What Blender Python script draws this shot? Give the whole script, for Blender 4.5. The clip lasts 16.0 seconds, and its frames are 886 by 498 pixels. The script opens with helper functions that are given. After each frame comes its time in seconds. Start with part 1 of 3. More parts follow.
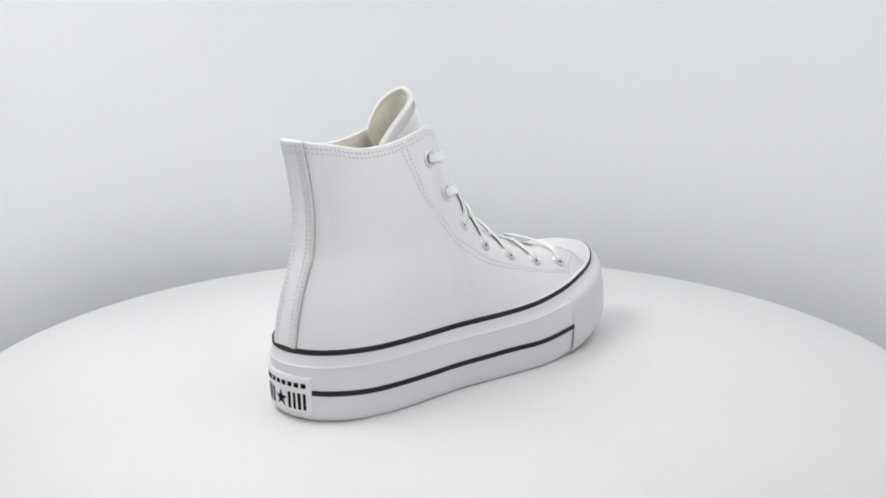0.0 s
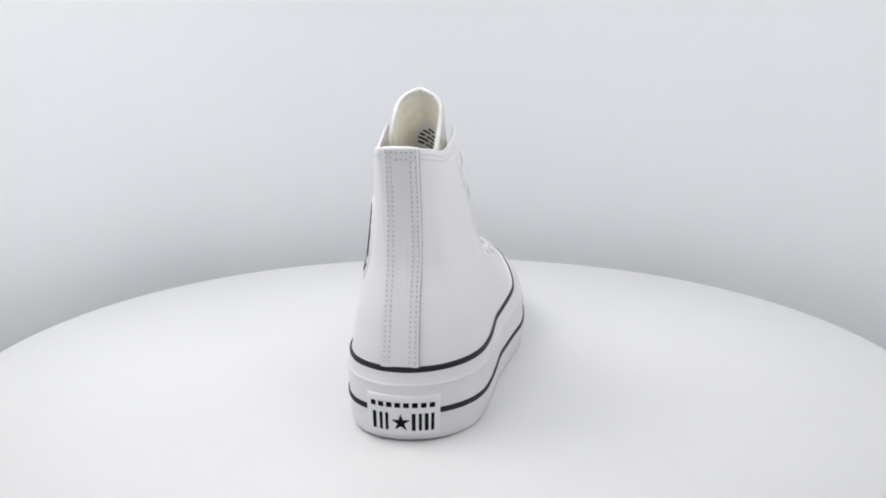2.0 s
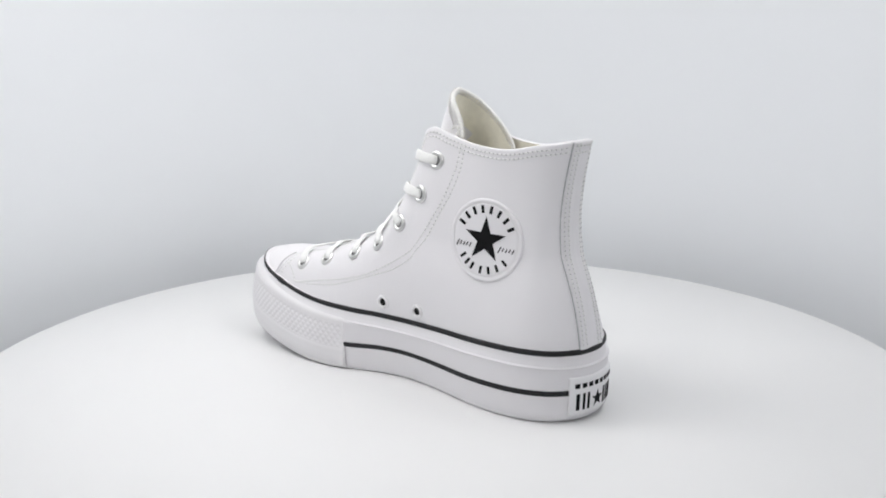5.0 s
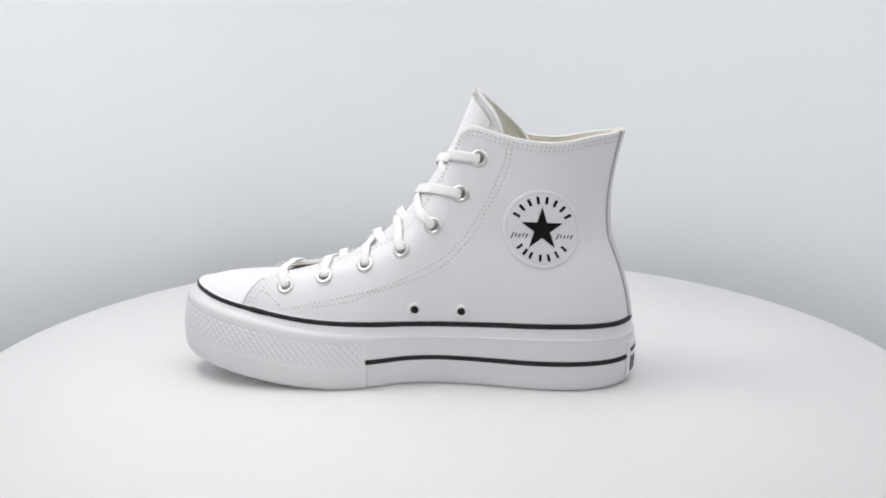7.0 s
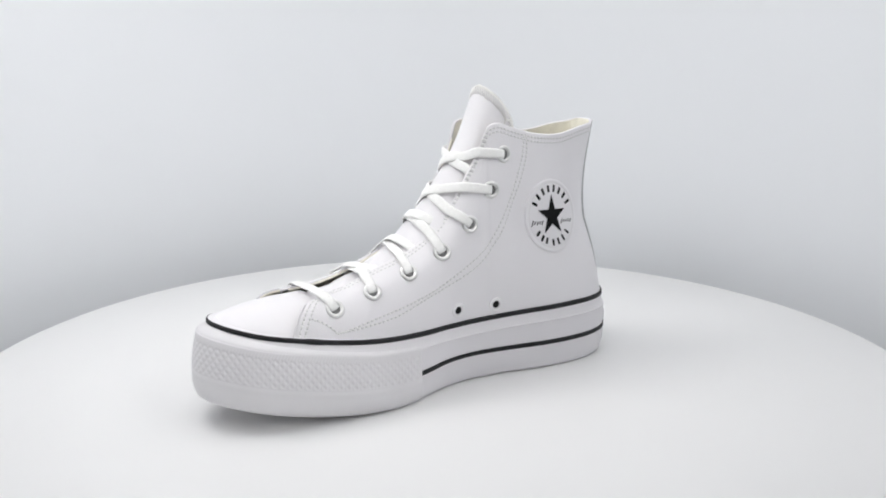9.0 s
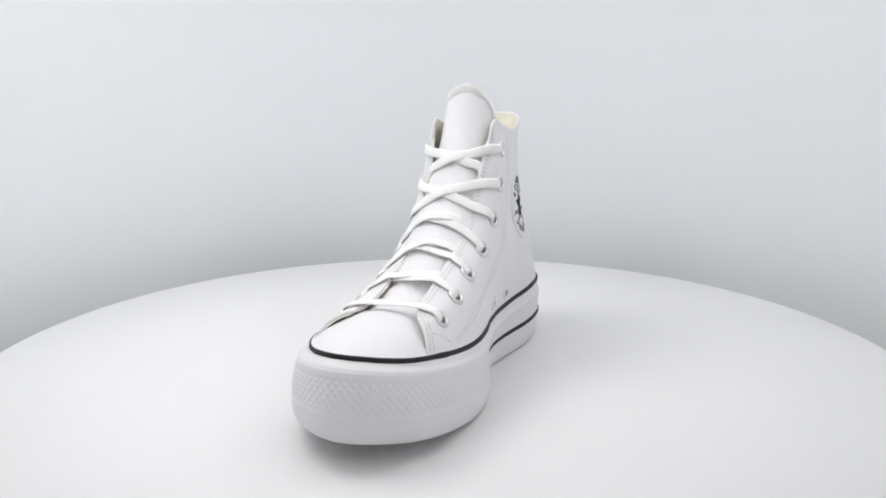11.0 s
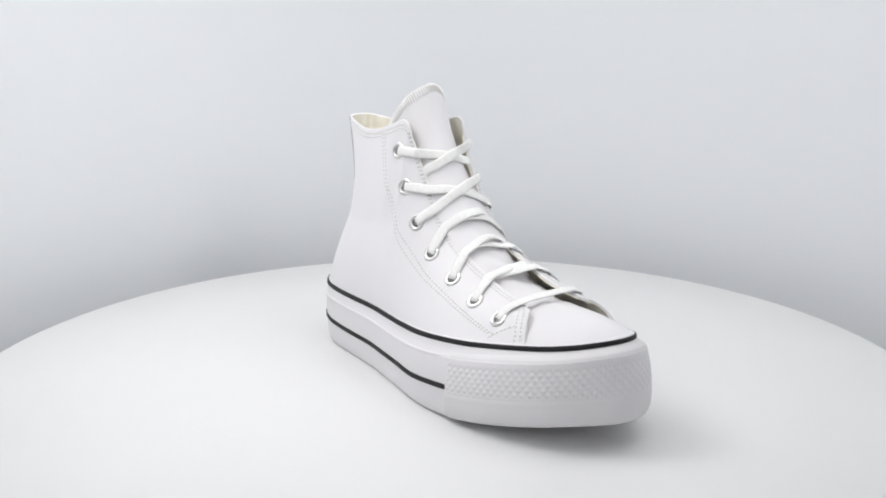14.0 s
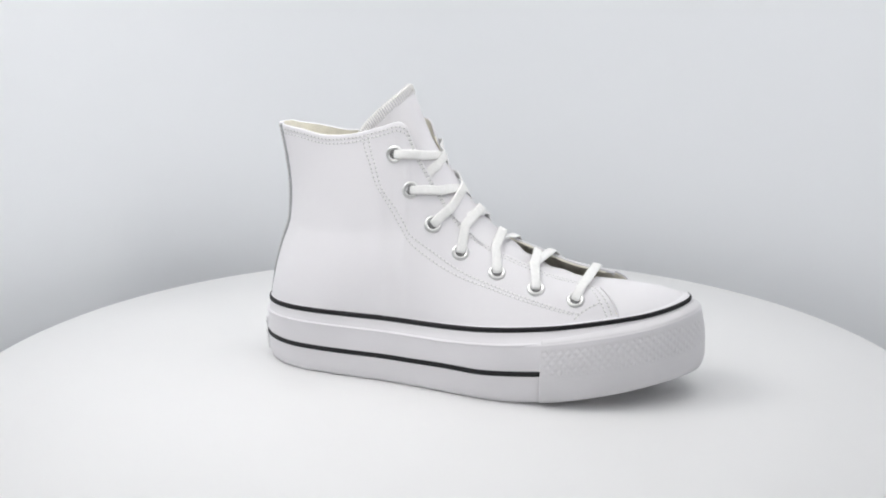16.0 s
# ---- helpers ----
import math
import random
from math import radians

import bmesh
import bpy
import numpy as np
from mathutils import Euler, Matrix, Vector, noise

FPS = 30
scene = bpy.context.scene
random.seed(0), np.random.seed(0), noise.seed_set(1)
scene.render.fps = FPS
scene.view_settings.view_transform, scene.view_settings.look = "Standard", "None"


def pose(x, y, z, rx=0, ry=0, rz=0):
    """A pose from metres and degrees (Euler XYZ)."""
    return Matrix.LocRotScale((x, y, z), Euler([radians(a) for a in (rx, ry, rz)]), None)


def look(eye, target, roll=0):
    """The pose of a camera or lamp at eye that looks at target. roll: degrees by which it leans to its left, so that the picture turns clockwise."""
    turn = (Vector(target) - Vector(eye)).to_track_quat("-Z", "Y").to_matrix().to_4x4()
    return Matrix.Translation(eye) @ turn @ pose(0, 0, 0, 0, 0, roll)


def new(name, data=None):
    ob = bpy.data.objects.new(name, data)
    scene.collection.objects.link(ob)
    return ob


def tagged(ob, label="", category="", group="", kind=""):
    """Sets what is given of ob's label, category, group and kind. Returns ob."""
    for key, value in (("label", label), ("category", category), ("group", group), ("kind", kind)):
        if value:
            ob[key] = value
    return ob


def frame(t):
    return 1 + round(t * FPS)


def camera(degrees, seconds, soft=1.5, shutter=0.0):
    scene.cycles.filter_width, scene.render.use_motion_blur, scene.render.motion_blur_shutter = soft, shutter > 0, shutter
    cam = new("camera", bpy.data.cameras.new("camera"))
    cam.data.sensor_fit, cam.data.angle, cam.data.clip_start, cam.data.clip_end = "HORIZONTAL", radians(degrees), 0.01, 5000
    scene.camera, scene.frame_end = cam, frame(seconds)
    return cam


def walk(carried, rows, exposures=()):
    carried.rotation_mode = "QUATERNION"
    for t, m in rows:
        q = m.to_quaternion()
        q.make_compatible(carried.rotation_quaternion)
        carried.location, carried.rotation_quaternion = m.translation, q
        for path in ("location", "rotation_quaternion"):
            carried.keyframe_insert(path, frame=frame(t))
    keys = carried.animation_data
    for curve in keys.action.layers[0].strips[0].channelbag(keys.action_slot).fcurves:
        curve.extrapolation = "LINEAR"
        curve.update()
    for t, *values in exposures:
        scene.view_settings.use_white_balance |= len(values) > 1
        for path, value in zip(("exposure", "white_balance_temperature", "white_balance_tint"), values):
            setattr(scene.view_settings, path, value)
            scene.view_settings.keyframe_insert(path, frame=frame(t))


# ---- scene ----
# ---------------------------------------------------------------- camera
cam = camera(49.533, 16.0, soft=1.85)
EYE = (0.0, -0.65, 0.2333)
TILT, PAN = 12.804, 0.163
AIM = (EYE[0] + math.sin(radians(PAN)), EYE[1] + math.cos(radians(PAN)), EYE[2] - math.tan(radians(TILT)))
walk(cam, [(0.0, look(EYE, AIM, -0.15)), (16.0, look(EYE, AIM, -0.15))])

# ---------------------------------------------------------------- light
world = bpy.data.worlds.new("studio")
world.use_nodes = True
scene.world = world
world.node_tree.nodes["Background"].inputs[0].default_value = (0.80, 0.88, 1.0, 1)
world.node_tree.nodes["Background"].inputs[1].default_value = 0.05
scene.view_settings.exposure = -0.21


def softbox(name, eye, target, w, h, power, colour, spread=180):
    lamp = bpy.data.lights.new(name, "AREA")
    lamp.shape, lamp.size, lamp.size_y = "RECTANGLE", w, h
    lamp.energy, lamp.color, lamp.spread = power, colour, radians(spread)
    ob = new(name, lamp)
    ob.matrix_world = look(eye, target)
    return ob


WARM = (1.0, 0.985, 0.972)
softbox("softbox_top", (0.0, -0.1, 0.94), (0.0, -0.099, 0.0), 0.74, 1.0, 2.36, WARM)
softbox("softbox_side", (-0.395, -0.02, 0.50), (0.0, 0.0, 0.10), 0.30, 0.50, 2.42, WARM, 150)
# unseen right panel, added as fill and to lift the left backdrop
softbox("softbox_side", (0.395, -0.02, 0.50), (0.0, 0.0, 0.10), 0.30, 0.50, 0.84, WARM, 150)
# unseen fills with fitted powers; the right one added to brighten the backdrop's left
softbox("fill_front", (-0.37, -0.50, 0.46), (-0.04, -0.03, 0.06), 0.20, 0.36, 0.145, WARM, 62)
softbox("fill_front", (0.37, -0.50, 0.46), (-0.34, 0.20, 0.08), 0.20, 0.36, 0.20, WARM, 48)


# ---------------------------------------------------------------- materials
def material(name, colour, rough, metal=0.0, vary=0.04, scale=60.0, bump=0.0, bump_scale=900.0, weave=0.0, coat=0.0, gloss=0.5):
    """A surface with slow colour variation, fine relief and, for cloth, a weave."""
    m = bpy.data.materials.new(name)
    m.use_nodes = True
    n, l = m.node_tree.nodes, m.node_tree.links
    p = n["Principled BSDF"]
    p.inputs["Roughness"].default_value = rough
    p.inputs["Metallic"].default_value = metal
    p.inputs["Specular IOR Level"].default_value = gloss
    p.inputs["Coat Weight"].default_value = coat
    p.inputs["Coat Roughness"].default_value = 0.35
    co = n.new("ShaderNodeTexCoord")
    slow = n.new("ShaderNodeTexNoise")
    slow.inputs["Scale"].default_value, slow.inputs["Detail"].default_value = scale, 5.0
    l.new(co.outputs["Object"], slow.inputs["Vector"])
    ramp = n.new("ShaderNodeValToRGB")
    ramp.color_ramp.elements[0].position, ramp.color_ramp.elements[1].position = 0.3, 0.7
    ramp.color_ramp.elements[0].color = (*[c * (1 - vary) for c in colour], 1)
    ramp.color_ramp.elements[1].color = (*[min(1.0, c * (1 + vary)) for c in colour], 1)
    l.new(slow.outputs["Fac"], ramp.inputs["Fac"])
    l.new(ramp.outputs["Color"], p.inputs["Base Color"])
    rr = n.new("ShaderNodeMapRange")
    rr.inputs["To Min"].default_value, rr.inputs["To Max"].default_value = rough * 0.88, min(1.0, rough * 1.12)
    l.new(slow.outputs["Fac"], rr.inputs["Value"])
    l.new(rr.outputs["Result"], p.inputs["Roughness"])
    if bump > 0:
        fine = n.new("ShaderNodeTexNoise")
        fine.inputs["Scale"].default_value, fine.inputs["Detail"].default_value = bump_scale, 3.0
        l.new(co.outputs["Object"], fine.inputs["Vector"])
        height = fine.outputs["Fac"]
        if weave > 0:
            wv = n.new("ShaderNodeTexWave")
            wv.inputs["Scale"].default_value, wv.inputs["Distortion"].default_value = weave, 1.5
            l.new(co.outputs["Object"], wv.inputs["Vector"])
            mix = n.new("ShaderNodeMath")
            mix.operation = "ADD"
            l.new(fine.outputs["Fac"], mix.inputs[0])
            l.new(wv.outputs["Fac"], mix.inputs[1])
            height = mix.outputs[0]
        b = n.new("ShaderNodeBump")
        b.inputs["Strength"].default_value, b.inputs["Distance"].default_value = bump, 0.0004
        l.new(height, b.inputs["Height"])
        l.new(b.outputs["Normal"], p.inputs["Normal"])
    return m


LEATHER = material("white_leather", (0.772, 0.760, 0.782), 0.52, vary=0.012, scale=22, bump=0.22, bump_scale=1400)
RUBBER = material("white_rubber", (0.762, 0.748, 0.772), 0.50, vary=0.012, scale=35, bump=0.10, bump_scale=700)
TOE_RUBBER = material("toe_rubber", (0.735, 0.724, 0.742), 0.55, vary=0.02, scale=45, bump=0.12, bump_scale=700)
BLACK = material("black_rubber", (0.013, 0.013, 0.015), 0.6, gloss=0.3, vary=0.2, scale=80, bump=0.15, bump_scale=900)
INK = material("black_print", (0.008, 0.008, 0.009), 0.8, gloss=0.12, vary=0.15, scale=120)
GREY_INK = material("grey_print", (0.06, 0.06, 0.065), 0.5, vary=0.15, scale=120)
CANVAS = material("cream_canvas", (0.86, 0.83, 0.72), 0.9, vary=0.07, scale=120, bump=0.6, bump_scale=1600)
LACE = material("white_cotton", (0.85, 0.85, 0.84), 0.85, vary=0.03, scale=400, bump=0.55, bump_scale=1700)
OVERLOCK = material("white_overlock_thread", (0.84, 0.835, 0.82), 0.75, vary=0.04, scale=300)
THREAD = material("white_thread", (0.77, 0.768, 0.765), 0.6, vary=0.05, scale=300)
RAW = material("grey_cut_edge", (0.44, 0.45, 0.46), 0.6, vary=0.2, scale=260, bump=0.2)
METAL = material("nickel", (0.70, 0.70, 0.69), 0.30, metal=1.0, vary=0.05, scale=200)
# shade inside vents, needle holes and eyelets, put into flat dark colours
VENT_SHADE = material("vent_shade", (0.006, 0.006, 0.006), 0.9, vary=0.2, scale=200)
NEEDLE_SHADE = material("needle_hole", (0.46, 0.46, 0.465), 0.9, vary=0.1, scale=300, gloss=0.1)
EYELET_SHADE = material("eyelet_shade", (0.2, 0.2, 0.2), 0.9, vary=0.2, scale=200)
TABLE = material("white_laminate", (0.783, 0.784, 0.786), 0.45, vary=0.008, scale=9, bump=0.03, bump_scale=500)
WALL = material("white_backdrop", (0.762, 0.780, 0.803), 0.85, vary=0.012, scale=2.2, bump=0.05, bump_scale=250)
FLOOR = material("grey_floor", (0.10, 0.105, 0.115), 0.8, vary=0.05, scale=4, bump=0.05, bump_scale=90)
LABEL = material("heel_label_rubber", (0.80, 0.795, 0.81), 0.42, vary=0.01, scale=60)


# ---------------------------------------------------------------- mesh helpers
def mesh_from(name, verts, faces, mat, smooth=True):
    me = bpy.data.meshes.new(name)
    me.from_pydata([tuple(v) for v in verts], [], faces)
    me.materials.append(mat)
    if smooth:
        me.polygons.foreach_set("use_smooth", [True] * len(me.polygons))
    me.update()
    return me


def part(name, verts, faces, mat, parent, label="", smooth=True, kind=""):
    ob = new(name, mesh_from(name, verts, faces, mat, smooth))
    ob.parent = parent
    return tagged(ob, label, kind=kind)


def grid_faces(nu, nv, close_u=False, off=0, flip=False):
    out = []
    for i in range(nu if close_u else nu - 1):
        for j in range(nv - 1):
            a, b = i * nv + j, ((i + 1) % nu) * nv + j
            q = (off + a, off + b, off + b + 1, off + a + 1)
            out.append(q[::-1] if flip else q)
    return out


def spline(points, n, closed=False):
    """n points along a Catmull-Rom curve, evenly by arc length."""
    p = np.array(points, float)
    m = len(p)
    seg = m if closed else m - 1
    out = []
    for i in range(seg):
        if closed:
            a, b, c, d = p[(i - 1) % m], p[i], p[(i + 1) % m], p[(i + 2) % m]
        else:
            b, c = p[i], p[i + 1]
            a = p[i - 1] if i > 0 else 2 * b - c
            d = p[i + 2] if i + 2 < m else 2 * c - b
        for t in np.linspace(0, 1, 24, endpoint=False):
            out.append(0.5 * (2 * b + (c - a) * t + (2 * a - 5 * b + 4 * c - d) * t * t + (3 * b - a - 3 * c + d) * t ** 3))
    out.append(p[0] if closed else p[-1])
    out = np.array(out)
    s = np.concatenate([[0], np.cumsum(np.linalg.norm(np.diff(out, axis=0), axis=1))])
    at = np.linspace(0, s[-1], n, endpoint=not closed)
    return np.stack([np.interp(at, s, out[:, k]) for k in range(out.shape[1])], 1)


def unit(v):
    v = np.asarray(v, float)
    return v / (np.linalg.norm(v, axis=-1, keepdims=True) + 1e-12)


def ribbon(path, side, half, thick, n=8):
    """A flat band with rounded edges along a path. side: the way across it, one for each point."""
    path, side = np.asarray(path, float), unit(side)
    tan = unit(np.gradient(path, axis=0))
    side = unit(side - tan * (side * tan).sum(1, keepdims=True))
    up = np.cross(side, tan)
    ang = np.linspace(0, 2 * math.pi, n, endpoint=False)
    cs = np.sign(np.cos(ang)) * np.abs(np.cos(ang)) ** 0.6
    sn = np.sign(np.sin(ang)) * np.abs(np.sin(ang)) ** 0.8 * thick
    half = np.broadcast_to(half, len(path))
    v = (path[:, None, :] + side[:, None, :] * (cs[None, :] * half[:, None])[:, :, None] + up[:, None, :] * sn[None, :, None]).reshape(-1, 3)
    f = []
    k = len(path)
    for i in range(k - 1):
        for j in range(n):
            f.append((i * n + j, i * n + (j + 1) % n, (i + 1) * n + (j + 1) % n, (i + 1) * n + j))
    f.append(tuple(range(n))[::-1])
    f.append(tuple(range((k - 1) * n, k * n)))
    return v, f


def lathe(profile, n, centre, normal, across=None):
    """A ring turned round normal: profile holds (radius, height) pairs, closed."""
    z = unit(normal)
    x = unit(np.cross((0.3, 0.2, 0.9), z) if across is None else across)
    y = np.cross(z, x)
    v = []
    for i in range(n):
        a = 2 * math.pi * i / n
        d = x * math.cos(a) + y * math.sin(a)
        v += [np.asarray(centre) + d * r + z * h for r, h in profile]
    m = len(profile)
    f = [(i * m + j, ((i + 1) % n) * m + j, ((i + 1) % n) * m + (j + 1) % m, i * m + (j + 1) % m) for i in range(n) for j in range(m)]
    return v, f


# ---------------------------------------------------------------- studio
def disc_rings(rings, n):
    v, f = [], []
    for r, z in rings:
        v += [(r * math.cos(2 * math.pi * i / n), r * math.sin(2 * math.pi * i / n), z) for i in range(n)]
    for k in range(len(rings) - 1):
        for i in range(n):
            f.append((k * n + i, k * n + (i + 1) % n, (k + 1) * n + (i + 1) % n, (k + 1) * n + i))
    return v, f


WALL_R, FLOOR_Z, TOP_Z, BACK_Y = 0.405, -0.40, 0.96, -1.05


def prism(ring, z0, z1):
    """A closed slab between two heights over a ring of points."""
    n = len(ring)
    v = [(x, y, z0) for x, y in ring] + [(x, y, z1) for x, y in ring]
    f = [(i, (i + 1) % n, n + (i + 1) % n, n + i) for i in range(n)]
    return v, f + [tuple(range(n))[::-1], tuple(range(n, 2 * n))]


def studio():
    # one sweep of white backdrop: half a circle behind the table, straight along the sides, closed behind the camera
    def ring(r, back):
        return [(r, back)] + [(r * math.cos(math.pi * k / 96), r * math.sin(math.pi * k / 96)) for k in range(97)] + [(-r, back)]
    a, b = ring(WALL_R, BACK_Y), ring(WALL_R + 0.01, BACK_Y - 0.01)
    n = len(a)
    v = [(x, y, z) for z in (FLOOR_Z, TOP_Z) for x, y in a] + [(x, y, z) for z in (FLOOR_Z, TOP_Z) for x, y in b]
    f = []
    for i in range(n):
        k = (i + 1) % n
        f += [(k, i, n + i, n + k), (2 * n + i, 2 * n + k, 3 * n + k, 3 * n + i), (n + k, n + i, 3 * n + i, 3 * n + k)]
    tagged(new("backdrop", mesh_from("backdrop", v, f, WALL)), "smooth curved pale grey studio backdrop wall", kind="structure")
    # unseen floor, added dark so that little light comes up round the table
    v, f = prism(b, FLOOR_Z - 0.03, FLOOR_Z)
    tagged(new("floor", mesh_from("floor", v, f, FLOOR, smooth=False)), "unseen plain dark grey floor, added to darken the gap round the table", kind="structure")
    # unseen ceiling, added to close the studio
    v, f = prism(b, TOP_Z, TOP_Z + 0.03)
    tagged(new("ceiling", mesh_from("ceiling", v, f, WALL, smooth=False)), "unseen plain white ceiling, added to close the studio", kind="structure")


TABLE_R, TABLE_X = 0.3337, 0.0017


def turntable():
    root = tagged(new("turntable"), "round white laminate turntable with a plain matt top", "turntable")
    r = TABLE_R
    v, f = disc_rings([(0.0001, 0.0), (0.10, 0.0), (0.2, 0.0), (r - 0.0025, 0.0), (r - 0.0008, -0.0006), (r, -0.0025), (r, -0.0155), (r - 0.0025, -0.018), (0.0001, -0.018)], 256)
    part("tabletop", v, [q[::-1] for q in f], TABLE, root, smooth=True)
    v, f = disc_rings([(0.0001, -0.018), (0.07, -0.018), (0.07, -0.06), (0.05, -0.07), (0.05, FLOOR_Z + 0.03), (0.2, FLOOR_Z + 0.01), (0.2, FLOOR_Z), (0.0001, FLOOR_Z)], 64)
    part("pedestal", v, [q[::-1] for q in f], TABLE, root)
    return root


# ---------------------------------------------------------------- the shoe: shared curves (millimetres)
OUTLINE = spline([(-134, 6.5), (-130.5, 21), (-119, 35), (-101, 43), (-80, 45.5), (-60, 44.5), (-40, 41.2), (-20, 38.2), (0, 37.6), (20, 41.2), (40, 48.9),
                  (60, 54.3), (80, 56.3), (100, 55.9), (120, 53.8), (140, 49.6), (156.5, 42.5), (169.8, 31.7), (176.5, 20.7), (178.6, 9), (176, -3),
                  (168.5, -15), (158, -25.5), (144, -35.5), (125, -44.6), (100, -51.4), (75, -54.7), (50, -55.2), (25, -51.9), (0, -48), (-25, -44.6),
                  (-50, -43.5), (-75, -42), (-95, -39), (-112, -32), (-125, -21), (-132, -8)], 420, closed=True)
NORMAL = unit(np.roll(OUTLINE, -1, 0) - np.roll(OUTLINE, 1, 0))
NORMAL = np.stack([-NORMAL[:, 1], NORMAL[:, 0]], 1)
if ((OUTLINE - OUTLINE.mean(0)) * NORMAL).sum() < 0:
    NORMAL = -NORMAL  # points outwards


def heights(xs, zs):
    """A height along the shoe, with its corners rounded off; y names the side for the lateral rise."""
    def g(x, y=0.0):
        x = np.asarray(x, float)
        return sum(np.interp(x + d, xs, zs) for d in (-12, -8, -4, 0, 4, 8, 12)) / 7
    return g


LATERAL_RISE = heights((20, 60, 85, 115, 150, 172), (0.5, 1.6, 1.7, 1.3, 0.3, 0))


def stripe_z(x, y=0.0):
    return STRIPE(x) + LATERAL_RISE(x) * np.clip(-np.asarray(y, float) / 25, 0, 1)


STRIPE = heights((-134, -100, -60, 0, 30, 50, 70, 85, 103, 122, 140, 155, 165, 172, 184), (44.2, 44.9, 44.8, 44.3, 44.3, 44.9, 45.9, 47.1, 49.3, 52.6, 55.3, 57.8, 60.1, 62.0, 64.2))
BOTTOM = heights((-134, -122, -105, 66, 86, 104, 123, 143, 155, 166, 180), (1.0, 0.3, 0, 0, 1.0, 3.2, 6.2, 9.8, 12.2, 14.2, 17.5))
LATERAL_LIFT = heights((60, 90, 130, 165, 180), (0, 1.0, 1.8, 1.6, 1.0))


def bottom_z(x, y):
    """The underside's height; the toe springs up a little more on the outer side."""
    return BOTTOM(x) + LATERAL_LIFT(x) * np.clip((10 - np.asarray(y, float)) / 35, 0, 1)


LOW = heights((-134, -100, -60, -10, 10, 30, 46, 84), (19.8, 19.6, 19.6, 19.9, 20.2, 19.7, 18.7, 19.0))
SHOULDER = heights((-140, -125, -110, 0, 40, 70, 100, 140, 184), (2.2, 1.8, 0.9, 0.8, 1.6, 3.4, 5.4, 7.6, 8.8))


LATERAL_IN = heights((-70, -30, 10, 50, 85, 115, 140, 165), (0, 1.6, 3.2, 4.6, 5.0, 4.4, 2.4, 0))


def shoulder(x, y):
    """How far the sole's top edge is drawn in; more on the outer side of the ball."""
    return SHOULDER(x) + LATERAL_IN(x) * np.clip(-np.asarray(y, float) / 25, 0, 1)


FLARE = heights((-78, -45, -20, 5, 25, 42, 60), (0, 2.0, 5.2, 6.0, 4.0, 0.8, 0))


def flare(x, y):
    """How far the sole's top stands out over its foot at the inner waist."""
    return FLARE(x) * np.clip(np.asarray(y, float) / 20, 0, 1)


def low_z(x, y=0.0):
    return LOW(x) + np.interp(x, (-134, -100, 0, 40, 84), (0, -0.6, -0.8, 0.2, 3.2)) * np.clip(-np.asarray(y, float) / 25, 0, 1)


def groove_z(x, y=0.0):
    return stripe_z(x, y) - np.interp(x, (-134, 0, 60, 120, 179), (9.0, 9.0, 8.6, 6.8, 5.0))


MM = 0.001


def loop_band(rows, sel=None):
    """rows: functions of the outline giving (outset, z) arrays; a band round the sole, or along the stretch sel of it."""
    idx = np.arange(len(OUTLINE)) if sel is None else np.asarray(sel)
    o, nrm = OUTLINE[idx], NORMAL[idx]
    cols = []
    for out, z in rows:
        xy = o + nrm * np.broadcast_to(out, len(idx))[:, None]
        cols.append(np.column_stack([xy, np.broadcast_to(z, len(idx))]))
    v = np.stack(cols, 1).reshape(-1, 3) * MM
    return v, grid_faces(len(idx), len(rows), close_u=sel is None)


def stretch(test):
    """The indices of the outline for which test(x, y) holds, in one run."""
    ok = np.array([test(x, y) for x, y in OUTLINE])
    start = next(i for i in range(len(ok)) if ok[i] and not ok[i - 1])
    out, i = [], start
    while ok[i % len(ok)]:
        out.append(i % len(ok))
        i += 1
    return out


